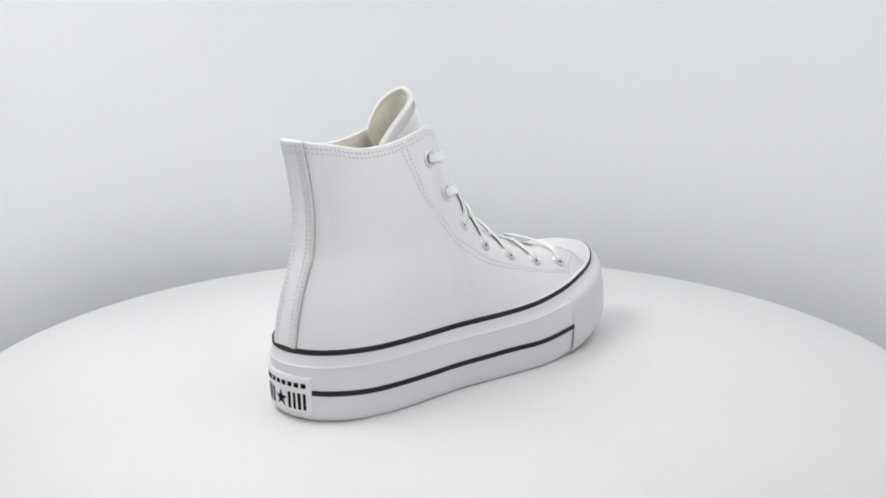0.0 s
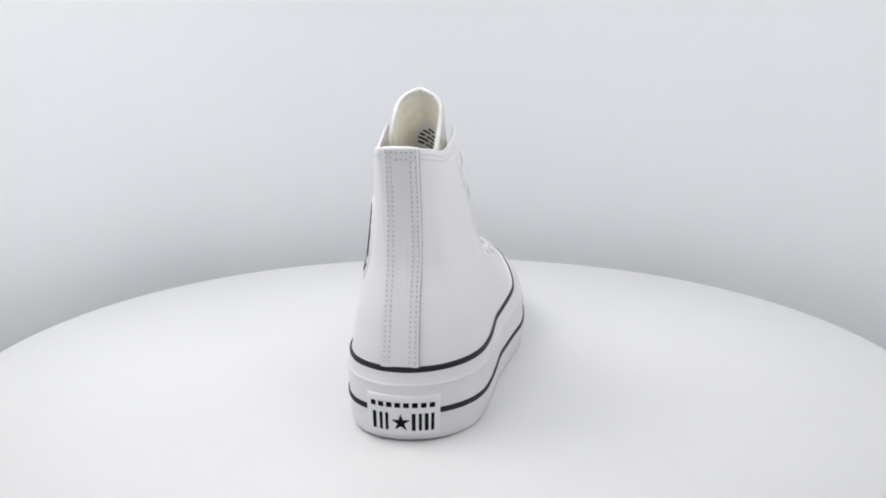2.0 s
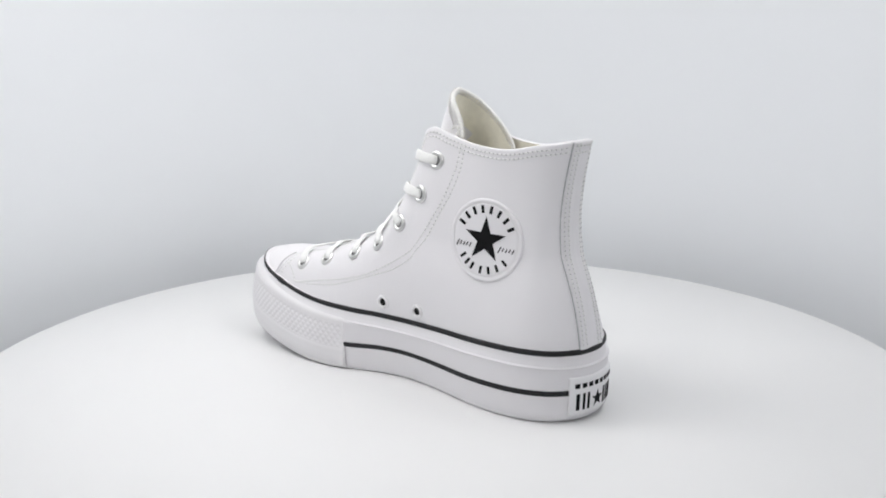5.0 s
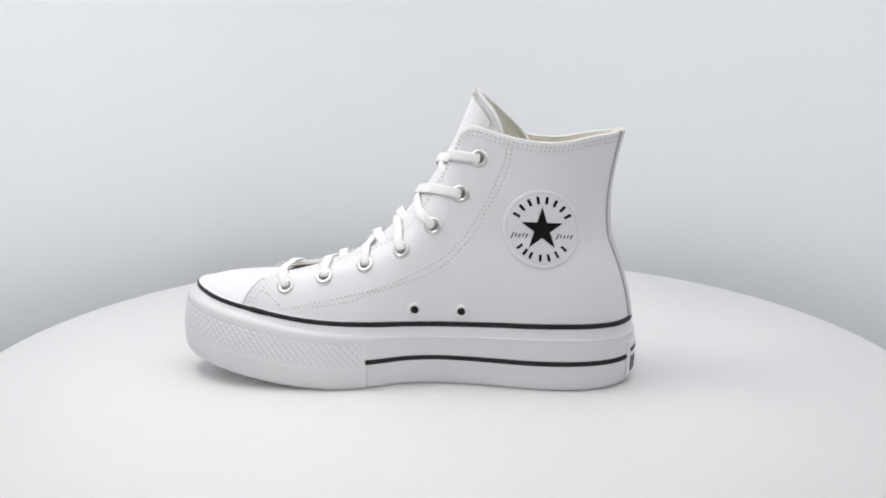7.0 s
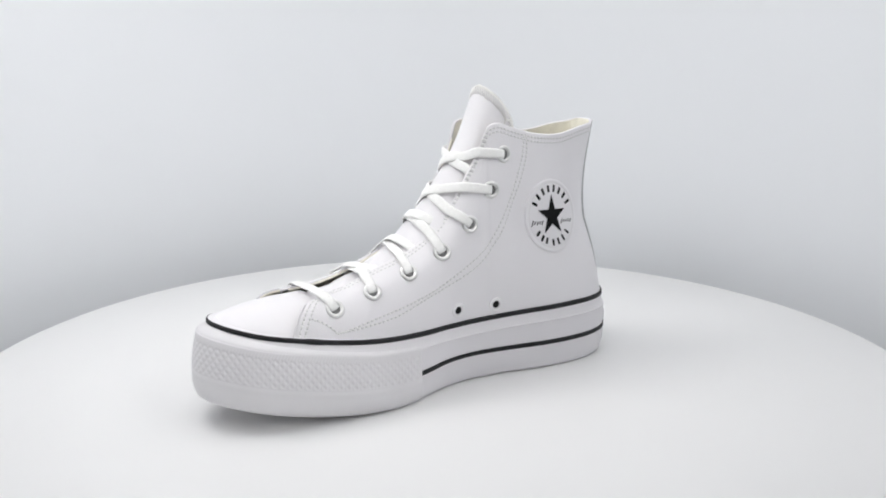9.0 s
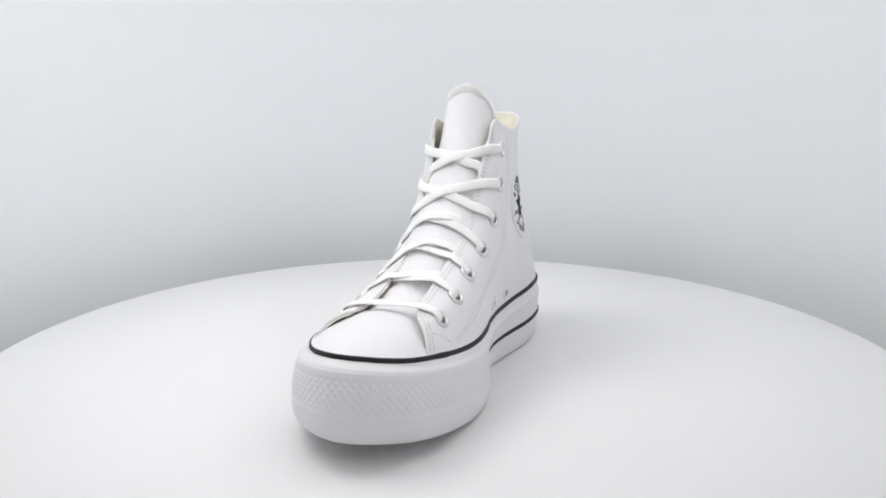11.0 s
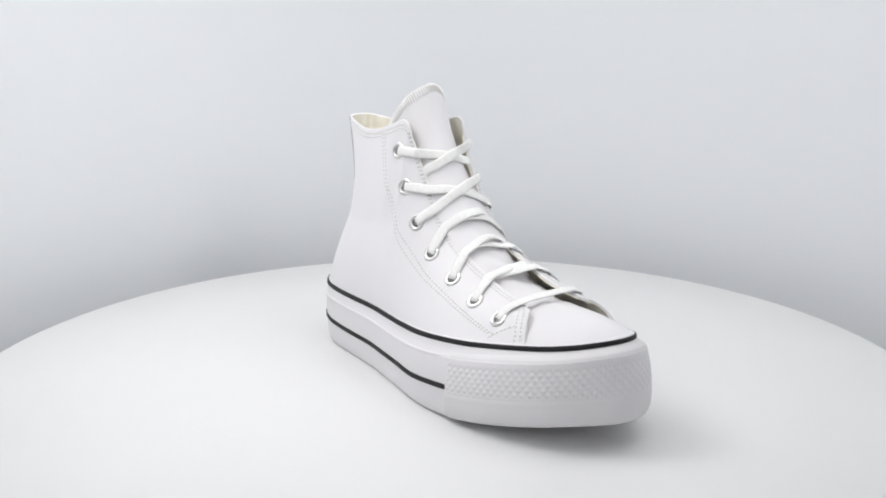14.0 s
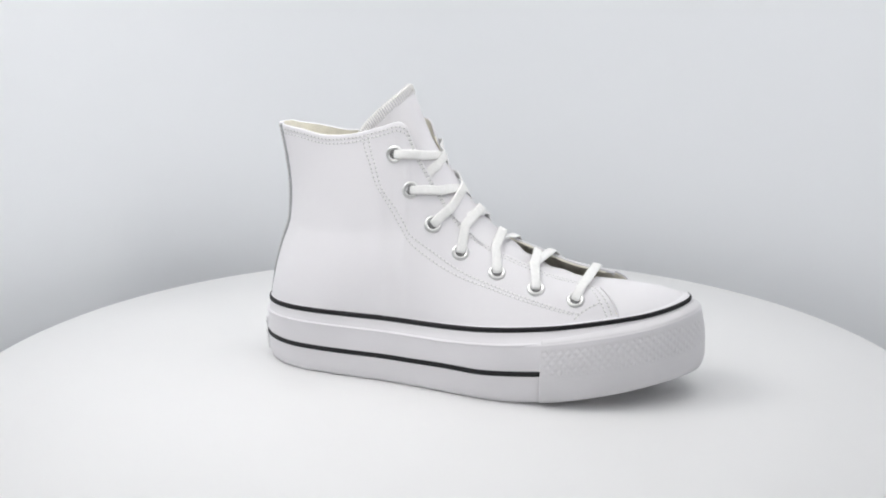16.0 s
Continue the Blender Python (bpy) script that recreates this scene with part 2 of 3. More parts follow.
def sole(root):
    x, y = OUTLINE[:, 0], OUTLINE[:, 1]
    zb, zs, zg, fl = bottom_z(x, y), stripe_z(x, y), groove_z(x, y), flare(x, y)
    sh = shoulder(x, y) - fl
    rows = [(-30, zb + 0.3), (-5.5, zb), (-3.6, zb + 0.25), (-2.4, zb + 1.2), (-1.7, zb + 3), (-0.9 + 0.05 * fl, zb + 8), (-0.3 + 0.22 * fl, zb + 0.55 * (zg - zb)), (0.85 * fl - 0.25 * (sh + fl - 0.8), zg - 1.2), (0.1 + 0.87 * fl - 0.3 * (sh + fl - 0.8), zg - 0.5),
            (-0.3 + 0.9 * fl - 0.38 * (sh + fl), zg + 0.35), (-0.6 + 0.92 * fl - 0.45 * (sh + fl), zg + 0.9), (-0.4 - sh, zs - 1.6), (-0.9 - sh, zs + 1.2), (-1.6 - sh, zs + 1.8), (-6 - sh, zs + 1.4), (-16 - sh, zs - 3)]
    v, f = loop_band(rows)
    f.append(tuple(i * 16 for i in range(len(OUTLINE))))
    midsole = part("platform_sole", v, f, RUBBER, root, "thick white rubber platform sole")
    # raised white welt line round the middle of the sole
    sel = stretch(lambda a, b: not (a > 49 and b > 0) and not (a > 87 and b <= 0))
    xs, ys = OUTLINE[sel].T
    zg2, f2 = groove_z(xs, ys), flare(xs, ys)
    back = -0.3 * (shoulder(xs, ys) - 0.8) - 1.6 * np.clip((xs - np.where(ys > 0, 36, 72)) / 12, 0, 1)  # its ends run out under the bumper
    v, f = loop_band([(back - 0.8 + 0.85 * f2, zg2 - 0.9), (back + 0.45 + 0.85 * f2, zg2 - 0.75), (back + 0.5 + 0.87 * f2, zg2 - 0.2), (back + 0.35 + 0.9 * f2, zg2 + 0.45), (back - 1.2 + 0.9 * f2, zg2 + 0.75)], sel)
    part("welt_line", v, f, RUBBER, midsole, "thin raised white rubber welt")
    # black stripes
    k = np.interp(x, (40, 130), (1.0, 0.88))
    v, f = loop_band([(-2.5 - sh, zs - 1.8 * k), (-0.35 - sh, zs - 1.75 * k), (0.1 - sh, zs - 1.1 * k), (0.05 - sh, zs + 0.9 * k), (-0.4 - sh, zs + 1.6 * k), (-2.6 - sh, zs + 1.5 * k)])
    part("foxing_stripe", v, f, BLACK, root, "thin black rubber foxing stripe")
    lap = stretch(lambda a, b: 113 < a < 125 and b > 0)
    ax, ay = OUTLINE[lap].T
    az, ah = stripe_z(ax, ay), shoulder(ax, ay)
    v, f = loop_band([(-2.5 - ah, az - 1.7), (0.25 - ah, az - 1.65), (0.65 - ah, az - 1.0), (0.6 - ah, az + 0.9), (0.1 - ah, az + 1.6), (-2.6 - ah, az + 1.6)], lap)
    part("stripe_end", v, f, BLACK, root, "overlapping end of the black stripe")
    zl = low_z(xs, ys)
    v, f = loop_band([(-2 + 0.14 * f2, zl - 1.65), (0.15 + 0.16 * f2, zl - 1.6), (0.4 + 0.19 * f2, zl - 1.0), (0.4 + 0.27 * f2, zl + 1.0), (0.15 + 0.31 * f2, zl + 1.6), (-2 + 0.31 * f2, zl + 1.65)], sel)
    part("sole_stripe", v, f, BLACK, root, "thin black rubber stripe round the sole")
    # toe bumper with its pattern of small pyramids
    keep = stretch(lambda a, b: (a > 45 and b > 0) or (a > 83 and b <= 0))
    o = np.column_stack([OUTLINE[keep], NORMAL[keep]])
    s = np.concatenate([[0], np.cumsum(np.linalg.norm(np.diff(o[:, :2], axis=0), axis=1))])
    ns = int(s[-1] / 0.45)
    at = np.linspace(0, s[-1], ns)
    o = np.stack([np.interp(at, s, o[:, k]) for k in range(4)], 1)
    xx = o[:, 0]
    zt, zb2 = groove_z(xx, o[:, 1]) + 1.2, bottom_z(xx, o[:, 1])
    end = np.minimum(at, s[-1] - at)
    lean = shoulder(xx, o[:, 1]) * 0.5
    proud = 1.35 * np.clip(end / 1.2, 0, 1) ** 0.5
    prof = [(-6.0, 1.07, 0), (-3.6, 1.045, 0), (-2.0, 1.02, 0), (-1.0, 0.998, 0)] + [(-0.4 if w > 0.95 else 0, w, 1) for w in np.linspace(0.975, 0.42, 40)] + [(0.35, w, 0) for w in (0.40, 0.36, 0.28, 0.2)] + [(-0.6, 0.1, 0), (-1.6, 0.04, 0), (-3.4, 0.005, 0), (-6, 0.0, 0)]
    cols = []
    for out, w, patterned in prof:
        z = zb2 + (zt - zb2) * w
        d = out + proud - lean * max(0.0, w - 0.45) ** 1.6 * 2.6
        if patterned and 0.46 < w < 0.86:
            across, up = at / 5.0, (z - zt) / 5.6
            p1, p2 = (across + up) % 1.0, (across - up) % 1.0
            tri1, tri2 = 1 - np.abs(2 * p1 - 1), 1 - np.abs(2 * p2 - 1)
            d = d + 0.68 * np.minimum(tri1, tri2) * np.clip(end / 4, 0, 1) - 0.35
        elif patterned and 0.87 < w < 0.95:  # a strip of fine slanting ribs over the diamonds
            rib = (at / 1.9 + (z - zt) / 3.0) % 1.0
            d = d + 0.26 * (1 - np.abs(2 * rib - 1)) * np.clip(end / 4, 0, 1) - 0.05
        elif patterned and w >= 0.95:
            d = d + 0.30
        cols.append(np.column_stack([o[:, :2] + o[:, 2:] * np.broadcast_to(d, ns)[:, None], z]))
    v = np.stack(cols, 1).reshape(-1, 3) * MM
    part("toe_bumper", v, grid_faces(ns, len(prof)), TOE_RUBBER, root, "white rubber toe bumper with raised diamond pattern")


# ---------------------------------------------------------------- upper
def inset_point(x, side):
    """The sole's outline, drawn in a little, at that x on one side."""
    pts = OUTLINE - NORMAL * (shoulder(OUTLINE[:, 0], OUTLINE[:, 1]) - flare(OUTLINE[:, 0], OUTLINE[:, 1]) + 1.1)[:, None]
    ok = (pts[:, 1] - np.interp(pts[:, 0], (-134, 179), (6.5, 9)) > 0) if side > 0 else (pts[:, 1] - np.interp(pts[:, 0], (-134, 179), (6.5, 9)) <= 0)
    q = pts[ok]
    q = q[np.argsort(q[:, 0])]
    return np.interp(x, q[:, 0], q[:, 1])


# stations from the heel's back to the vamp: x on the sole, top point, bulge, where the bulge peaks
MEDIAL = [(-130.6, -121, 7.0, 170, -12.0, 0.55), (-129, -120, 14, 169.8, -11.0, 0.55), (-121, -114.5, 20.5, 168.3, -10.5, 0.5), (-104, -100, 25, 166.4, -6.0, 0.5), (-82, -80, 28.5, 163.0, -4.0, 0.5),
          (-58, -58, 31, 164.6, -0.5, 0.5), (-36, -37, 32, 169.9, 1.4, 0.5), (-24, -25.5, 32, 173.4, 3.0, 0.5), (-15, -18, 31.8, 171.6, 3.2, 0.51), (-9, -14.8, 31, 166.5, 3.5, 0.52), (2, -10.6, 30, 155.5, 5.0, 0.55), (20, 1.6, 28, 134, 6.0, 0.6),
          (40, 16.5, 26.5, 111, 5.5, 0.63), (62, 38, 25.5, 95.5, 5.5, 0.62), (88, 64, 25, 86, 6.0, 0.6), (111, 86, 25, 78.3, 5.2, 0.58), (130, 110, 26, 73.3, 5.0, 0.5)]
LATERAL = [(-130.6, -121, 7.0, 170, -12.0, 0.55), (-129.5, -120, 0, 169.8, -11.0, 0.55), (-122, -114.5, -5.5, 168.3, -11.2, 0.5), (-104, -100, -9.5, 166.4, -7.6, 0.5), (-82, -80, -12.5, 163.0, -4.4, 0.5),
           (-58, -58, -14, 164.6, -1.8, 0.5), (-36, -37, -14.5, 169.9, -1.2, 0.5), (-24, -26.2, -13.5, 173.2, -2.6, 0.5), (-15, -19.6, -13, 171.2, -1.8, 0.51), (-9, -16.8, -12.5, 165.7, -2.0, 0.52), (2, -12.3, -11.5, 154, -1.5, 0.55), (20, 0, -10, 132, -1.5, 0.6),
           (40, 16.5, -9.5, 108.5, 0.3, 0.63), (62, 38, -8.5, 93, 1.5, 0.62), (88, 64, -8, 82.0, 2.4, 0.6), (111, 86, -8, 75.2, 3.6, 0.58), (130, 110, -9, 71.6, 4.5, 0.5)]
NU, NV = 170, 64


def quarter_grid(rows, side):
    """The outer face of one side of the upper, as a grid of points from heel to vamp and from sole to top edge, with its normals."""
    st = spline([(a / 10, *r) for a, r in zip(range(0, 10 * len(rows), 10), rows)], 900)
    st = np.array([np.interp(np.linspace(0, len(rows) - 1, NU), st[:, 0], st[:, k]) for k in range(1, 7)]).T
    v = np.linspace(0, 1, NV)
    out = np.zeros((NU, NV, 3))
    for i, (xb, xt, yt, zt, b, pk) in enumerate(st):
        yb = inset_point(xb, side) if xb > -130.4 else 6.5 + side * 0.01
        if xb < -120:  # close the heel smoothly at the middle
            yb = 6.5 + (yb - 6.5) * 1.0
        bot, top = np.array([xb, yb, float(stripe_z(xb, yb)) - 1.0]), np.array([xt, yt, zt])
        chord = top - bot
        back = np.clip((-xb - 96) / 34, 0, 1)
        outw = np.array([-back * 1.0 - 0.0, side * (1 - back) + side * 0.12, 0.0])
        outw = outw + np.array([0.25 + 0.7 * np.clip((xb - 108) / 18, 0, 1), 0, 0.35]) * np.clip((xb + 10) / 60, 0, 1)
        outw = unit(outw - chord * (outw @ chord) / (chord @ chord))
        t = np.where(v < pk, v / pk * 0.5, 0.5 + (v - pk) / (1 - pk) * 0.5)
        hump = np.sin(math.pi * t)
        low = np.sin(math.pi * np.clip(v * 2.2, 0, 1)) * (2.2 + 1.2 * back) * np.clip((40 - xb) / 60, 0, 1)
        # the tab's upper front corner is rounded
        cut = 1 - (0.24 if side > 0 else 0.15) * (1 - math.sqrt(1 - np.clip((i - NU + 9) / 8, 0, 1) ** 2))
        hump, low, w = np.interp(v * cut, v, hump), np.interp(v * cut, v, low), v * cut
        out[i] = bot + chord * w[:, None] + outw * (hump * b + low)[:, None]
    du, dv = np.gradient(out, axis=0), np.gradient(out, axis=1)
    nrm = unit(np.cross(du, dv)) * -side
    nrm[0] = unit(nrm[0] * np.array([1, 0, 1]))
    if (nrm[60, 30] @ np.array([0, side, 0])) < 0:
        nrm = -nrm
    return out, nrm


QUARTER = {}


def on_side(side, p):
    """The nearest place on one side of the upper to p: point, normal, and the ways forward and up along it."""
    g, n = QUARTER[side]
    k = np.argmin(((g - np.asarray(p, float)) ** 2).sum(2))
    i, j = np.unravel_index(k, g.shape[:2])
    i, j = min(max(i, 1), NU - 2), min(max(j, 1), NV - 2)
    fwd, up = unit(g[i + 1, j] - g[i - 1, j]), unit(g[i, j + 1] - g[i, j - 1])
    nn = unit(n[i, j])
    d = np.asarray(p, float) - g[i, j]
    d = d - nn * (d @ nn)
    return g[i, j] + d * min(1.0, 2.5 / (np.linalg.norm(d) + 1e-9)), nn, fwd, up, i, j


def quarters(root):
    for side, rows in ((1, MEDIAL), (-1, LATERAL)):
        g, n = QUARTER[side] = quarter_grid(rows, side)
        inner = g - n * 2.0
        # outer leather, folded over the top edge and the front edge
        rim1, rim2, rim3 = g[:, -1] + 0.55 * unit(g[:, -1] - g[:, -2]) - n[:, -1] * 0.3, g[:, -1] + 0.8 * unit(g[:, -1] - g[:, -2]) - n[:, -1] * 1.0, g[:, -1] - n[:, -1] * 1.7
        full = np.concatenate([g, rim1[:, None], rim2[:, None], rim3[:, None]], 1)
        front = np.stack([full[-1] + np.array([0.5, 0, -0.3]), full[-1] + np.array([0.5, 0, -1.0]), full[-1] - np.array([0.2, 0, 1.7])])
        full = np.concatenate([full, front], 0)
        f = grid_faces(full.shape[0], full.shape[1], flip=side > 0)
        q = part("quarter", full.reshape(-1, 3) * MM, f, LEATHER, root, "smooth white leather quarter" + (" with round ankle patch" if side > 0 else ""))
        edge = spline(g[-1, 3:] + np.array([0.3, 0, -1.3]), 40)
        v, f = ribbon(edge * MM, np.repeat(n[-1, 30][None], 40, 0), (0.8 if side < 0 else 0.4) * MM, 0.5 * MM, 6)
        part("cut_edge", v, f, CANVAS, q, "cream raw cut edge")
        # the lining shows as a thin raw edge along the lacing gap
        up = unit(g[:, -1] - g[:, -2])
        k = slice(np.argmin(np.abs(g[:, -1, 2] - 160) + 1000 * (np.arange(NU) < 80)), NU - 1)
        v, f = ribbon((g[k, -1] + up[k] * 0.35 - n[k, -1] * 1.9) * MM, n[k, -1], 0.75 * MM, 0.5 * MM, 6)
        part("lining_edge", v, f, CANVAS, q, "cream raw lining edge")
        # rolled front edge of the eyestay, standing on the vamp
        lip = spline(g[-1, 2:] + n[-1, 2:] * 0.1 + np.array([0.5, 0, 0.0]), 60)
        v, f = ribbon(lip * MM, spline(n[-1, 2:], 60), 0.75 * MM, 0.55 * MM, 8)
        part("eyestay_edge", v, f, LEATHER, q, "folded white leather eyestay edge")
        f = grid_faces(NU, NV, flip=side < 0)
        part("lining", inner.reshape(-1, 3) * MM, f, CANVAS, q, "cream woven canvas lining")


def vamp(root):
    """The toe of the upper, a low dome from the stripe to the throat."""
    keep = stretch(lambda a, b: a > 102)
    o = OUTLINE[keep] - NORMAL[keep] * (shoulder(*OUTLINE[keep].T) + 0.8 + np.where(OUTLINE[keep][:, 1] < 9, 2.6, 1.2) * np.clip((130 - OUTLINE[keep][:, 0]) / 12, 0, 1))[:, None]
    n, nv = len(keep), 26
    v = np.linspace(0, 1, nv)
    pts = np.zeros((n, nv, 3))
    for i, (x, y) in enumerate(o):
        a = i / (n - 1)
        cx = np.interp(x, (66, 110, 150, 166, 171), (80, 112, 131, 138, 140))
        c = np.array([cx, np.interp(cx, (80, 145), (7.5, 9))])
        zb, zc = float(stripe_z(x, y)) - 0.5, np.interp(cx, (80, 104, 113, 128, 145), (73, 71.2, 70.8, 70.2, 69.4))
        e = 1 - (1 - v) ** 2.0
        w = v ** 1.05
        pts[i, :, :2] = np.array([x, y]) * (1 - w)[:, None] + c * w[:, None]
        pts[i, :, 2] = zb + (zc - zb) * e ** 0.82
    pts[:, -1, 2] -= 0.05
    part("vamp", pts.reshape(-1, 3) * MM, grid_faces(n, nv, flip=False), LEATHER, root, "smooth white leather vamp over the toes")


TONGUE_LINE = spline([(114, 0, 69), (92, 0, 71.8), (66.5, 0, 80.0), (43.5, 0, 94.8), (25.3, 0, 111.6), (10, 0, 130), (-2.5, 0, 149), (-11, 0, 164), (-18.5, 0, 182), (-24.4, 0, 196.9)], 300)
TONGUE_TAN = unit(np.gradient(TONGUE_LINE, axis=0))


def tongue_point(s, h, sink=0.0):
    """Tongue: s millimetres across (medial positive), h from 0 (throat) to 1 (top): a gutter with straight flanks."""
    k = min(len(TONGUE_LINE) - 1, max(0, h * (len(TONGUE_LINE) - 1)))
    c = np.array([np.interp(k, np.arange(len(TONGUE_LINE)), TONGUE_LINE[:, d]) for d in range(3)])
    tan = unit(np.array([np.interp(k, np.arange(len(TONGUE_LINE)), TONGUE_TAN[:, d]) for d in range(3)]))
    back = np.array([-tan[2], 0, tan[0]])
    r = np.interp(h, (0, 0.45, 0.75, 1), (44, 32, 18.5, 15.6)) - sink
    bend = min(abs(s) / r, math.pi / 2 * 0.93)
    flank = max(0.0, abs(s) - r * bend)
    y = r * math.sin(bend) + flank * math.cos(bend) - (0.0050 * flank ** 2 if s < 0 else 0.0)
    d = sink + r * (1 - math.cos(bend)) + flank * math.sin(bend)
    return np.array([c[0], 9.0 + math.copysign(y, s), c[2]]) + back * d


TONGUE_FACE = []


def tongue(root):
    na, nh = 57, 100
    out, inn = np.zeros((nh, na, 3)), np.zeros((nh, na, 3))
    length = np.concatenate([[0], np.cumsum(np.linalg.norm(np.diff(TONGUE_LINE, axis=0), axis=1))])[-1]
    for j, a in enumerate(np.linspace(-1, 1, na)):
        wide = 35.0 if a > 0 else 55.0
        drop = 16.0 * abs(a) ** 1.6 + 4 * abs(a) ** 8 if a > 0 else 17.5 * abs(a) ** 1.05 + 4 * abs(a) ** 8
        top = 1 - drop / length
        for i, t in enumerate(np.linspace(0, 1, nh)):
            h = t * top
            w = a * np.interp(h, (0, 0.5, 0.72, 0.86, 1), (20, 22, 26, wide, wide))
            fold = 0.8 * math.sin(62 * h + 2.4 * a + 1.3 * math.sin(5 * a)) * math.exp(-((h - 0.26) / 0.14) ** 2)  # soft creases under the laces
            out[i, j], inn[i, j] = tongue_point(w, h, fold), tongue_point(w * 0.97, h, 2.4)
    TONGUE_FACE.append(out)
    face = part("tongue", out.reshape(-1, 3) * MM, grid_faces(nh, na), LEATHER, root, "white leather tongue with overlocked edge")
    part("tongue_lining", inn.reshape(-1, 3) * MM, grid_faces(nh, na, flip=True), CANVAS, face, "cream canvas back of the tongue")
    lo = 66
    rim_o = np.concatenate([out[lo:, 0], out[-1, 1:-1], out[lo:, -1][::-1]])
    rim_i = np.concatenate([inn[lo:, 0], inn[-1, 1:-1], inn[lo:, -1][::-1]])
    mid = (rim_o + rim_i) / 2
    mid, en = spline(mid, 170), unit(spline(rim_o - rim_i, 170))
    v, f = ribbon(mid * MM, en, 1.4 * MM, 0.9 * MM, 8)
    part("edge_roll", v, f, OVERLOCK, face, "rolled white tongue edge")
    # overlock threads: short ribs across the edge, on the outer and the inner face
    vs, fs = [], []
    def band(sheet, row, col):
        return np.concatenate([sheet[lo:, col], sheet[row, col:-col] if col else sheet[row, 1:-1], sheet[lo:, -1 - col][::-1]])
    edge_o, edge_i, far_o, far_i = [spline(q, 132) for q in (band(out, -1, 0), band(inn, -1, 0), band(out, -9, 6), band(inn, -9, 6))]
    rng = random.Random(8)
    for a, b, c, d in zip(edge_o, edge_i, far_o, far_i):
        o, ca, db = unit(a - b), unit(c - a), unit(d - b)
        wa, wb = min(5.4, np.linalg.norm(c - a)) * rng.uniform(0.9, 1.1), min(2.8, np.linalg.norm(d - b)) * rng.uniform(0.9, 1.1)
        tip = (a + b) / 2 - unit(ca + db) * 1.5
        path = np.array([a + ca * wa + o * 0.05, a + ca * wa * 0.5 + o * 0.55, a - ca * 0.5 + o * 0.5, tip, b - db * 0.5 - o * 0.5, b + db * wb * 0.5 - o * 0.55, b + db * wb - o * 0.05])
        along = unit(np.cross(o, ca))
        bb, t = ribbon(path * MM, np.repeat(along[None], 7, 0), 0.45 * MM, 0.26 * MM, 6)
        k = len(vs)
        vs += list(bb)
        fs += [tuple(k + e for e in g) for g in t]
    part("overlock_stitching", vs, fs, OVERLOCK, face, "white overlock stitches along the edge", kind="stuff")
    # size label sewn to the tongue's back
    turn = radians(27)

    def sewn(a, b, sink):
        """A place on the label: a millimetres across, b up from its middle."""
        return tongue_point(-4.5 - a * math.cos(turn) - b * math.sin(turn), 0.838 + (b * math.cos(turn) - a * math.sin(turn)) / length, sink)

    v = [sewn(a, b, 3.1) for a in np.linspace(-9, 9, 12) for b in np.linspace(-11, 10, 9)]
    lab = part("size_label", np.array(v) * MM, grid_faces(12, 9, flip=False), LABEL, face, "small white printed size label, sewn on askew")
    for k, runs in enumerate((((-3, 2),), ((-6, 0), (1, 5)), ((-7, -3), (-2, 6.5)), ((-7, 1), (2, 7)), ((-6, -1), (0, 5)))):
        for a, b in runs:
            v = [sewn(u, 4.0 - 2.9 * k + e, 3.35) for u in np.linspace(a, b, 5) for e in (0, 1.7)]
            part("print_bar", np.array(v) * MM, grid_faces(5, 2, flip=False), GREY_INK, lab)


EYELETS = {1: [(-28.3, 34.1, 153.3), (-16.6, 36.5, 130.7), (0.8, 37.1, 109.4), (21.9, 37.6, 93.3), (46.7, 37.3, 83.1), (73.9, 39.2, 74.8), (100.1, 40.3, 68.2)],
           -1: [(-26.6, -16.5, 152.5), (-14.1, -19.8, 129.3), (1.9, -20.6, 107.1), (22.1, -23.0, 90.5), (47.5, -23.2, 78.9), (74.3, -25.5, 71.4), (100.6, -27.3, 66.6)]}
RING = [(3.15, -0.6), (3.15, 0.1), (3.3, 0.6), (3.75, 1.05), (4.4, 1.25), (5.0, 1.15), (5.5, 0.8), (5.85, 0.35), (5.95, -0.4)]


def eyelets(root):
    for side in (1, -1):
        for p in EYELETS[side]:
            c, n, fwd, up, i, j = on_side(side, p)
            v, f = lathe([(r * MM, h * MM) for r, h in RING], 40, c * MM, n)
            e = part("eyelet", v, f, METAL, root, "shiny nickel eyelet ring")
            # a flat grey disc caps the hole and stands for its inner shade
            v, f = lathe([(0.01 * MM, 0.12 * MM), (3.4 * MM, 0.12 * MM), (3.4 * MM, 0.02 * MM), (0.01 * MM, 0.02 * MM)], 20, c * MM, n)
            part("shade_disc", v, f, EYELET_SHADE, e, "flat grey disc for the shade inside the eyelet")
    for p in ((12.9, 46.7, 54.0), (-17.6, 43.9, 53.2)):
        c, n, fwd, up, i, j = on_side(1, p)
        v, f = lathe([(r * 0.82 * MM, h * 1.1 * MM) for r, h in RING], 32, c * MM, n)
        e = part("vent_eyelet", v, f, LABEL, root, "white painted vent eyelet")
        # likewise a flat black disc for the vent's unlit inside
        v, f = lathe([(0.01 * MM, 0.3 * MM), (2.5 * MM, 0.3 * MM), (2.5 * MM, 0.02 * MM), (0.01 * MM, 0.02 * MM)], 20, c * MM, n)
        part("shade_disc", v, f, VENT_SHADE, e, "flat black disc for the shade inside the vent")


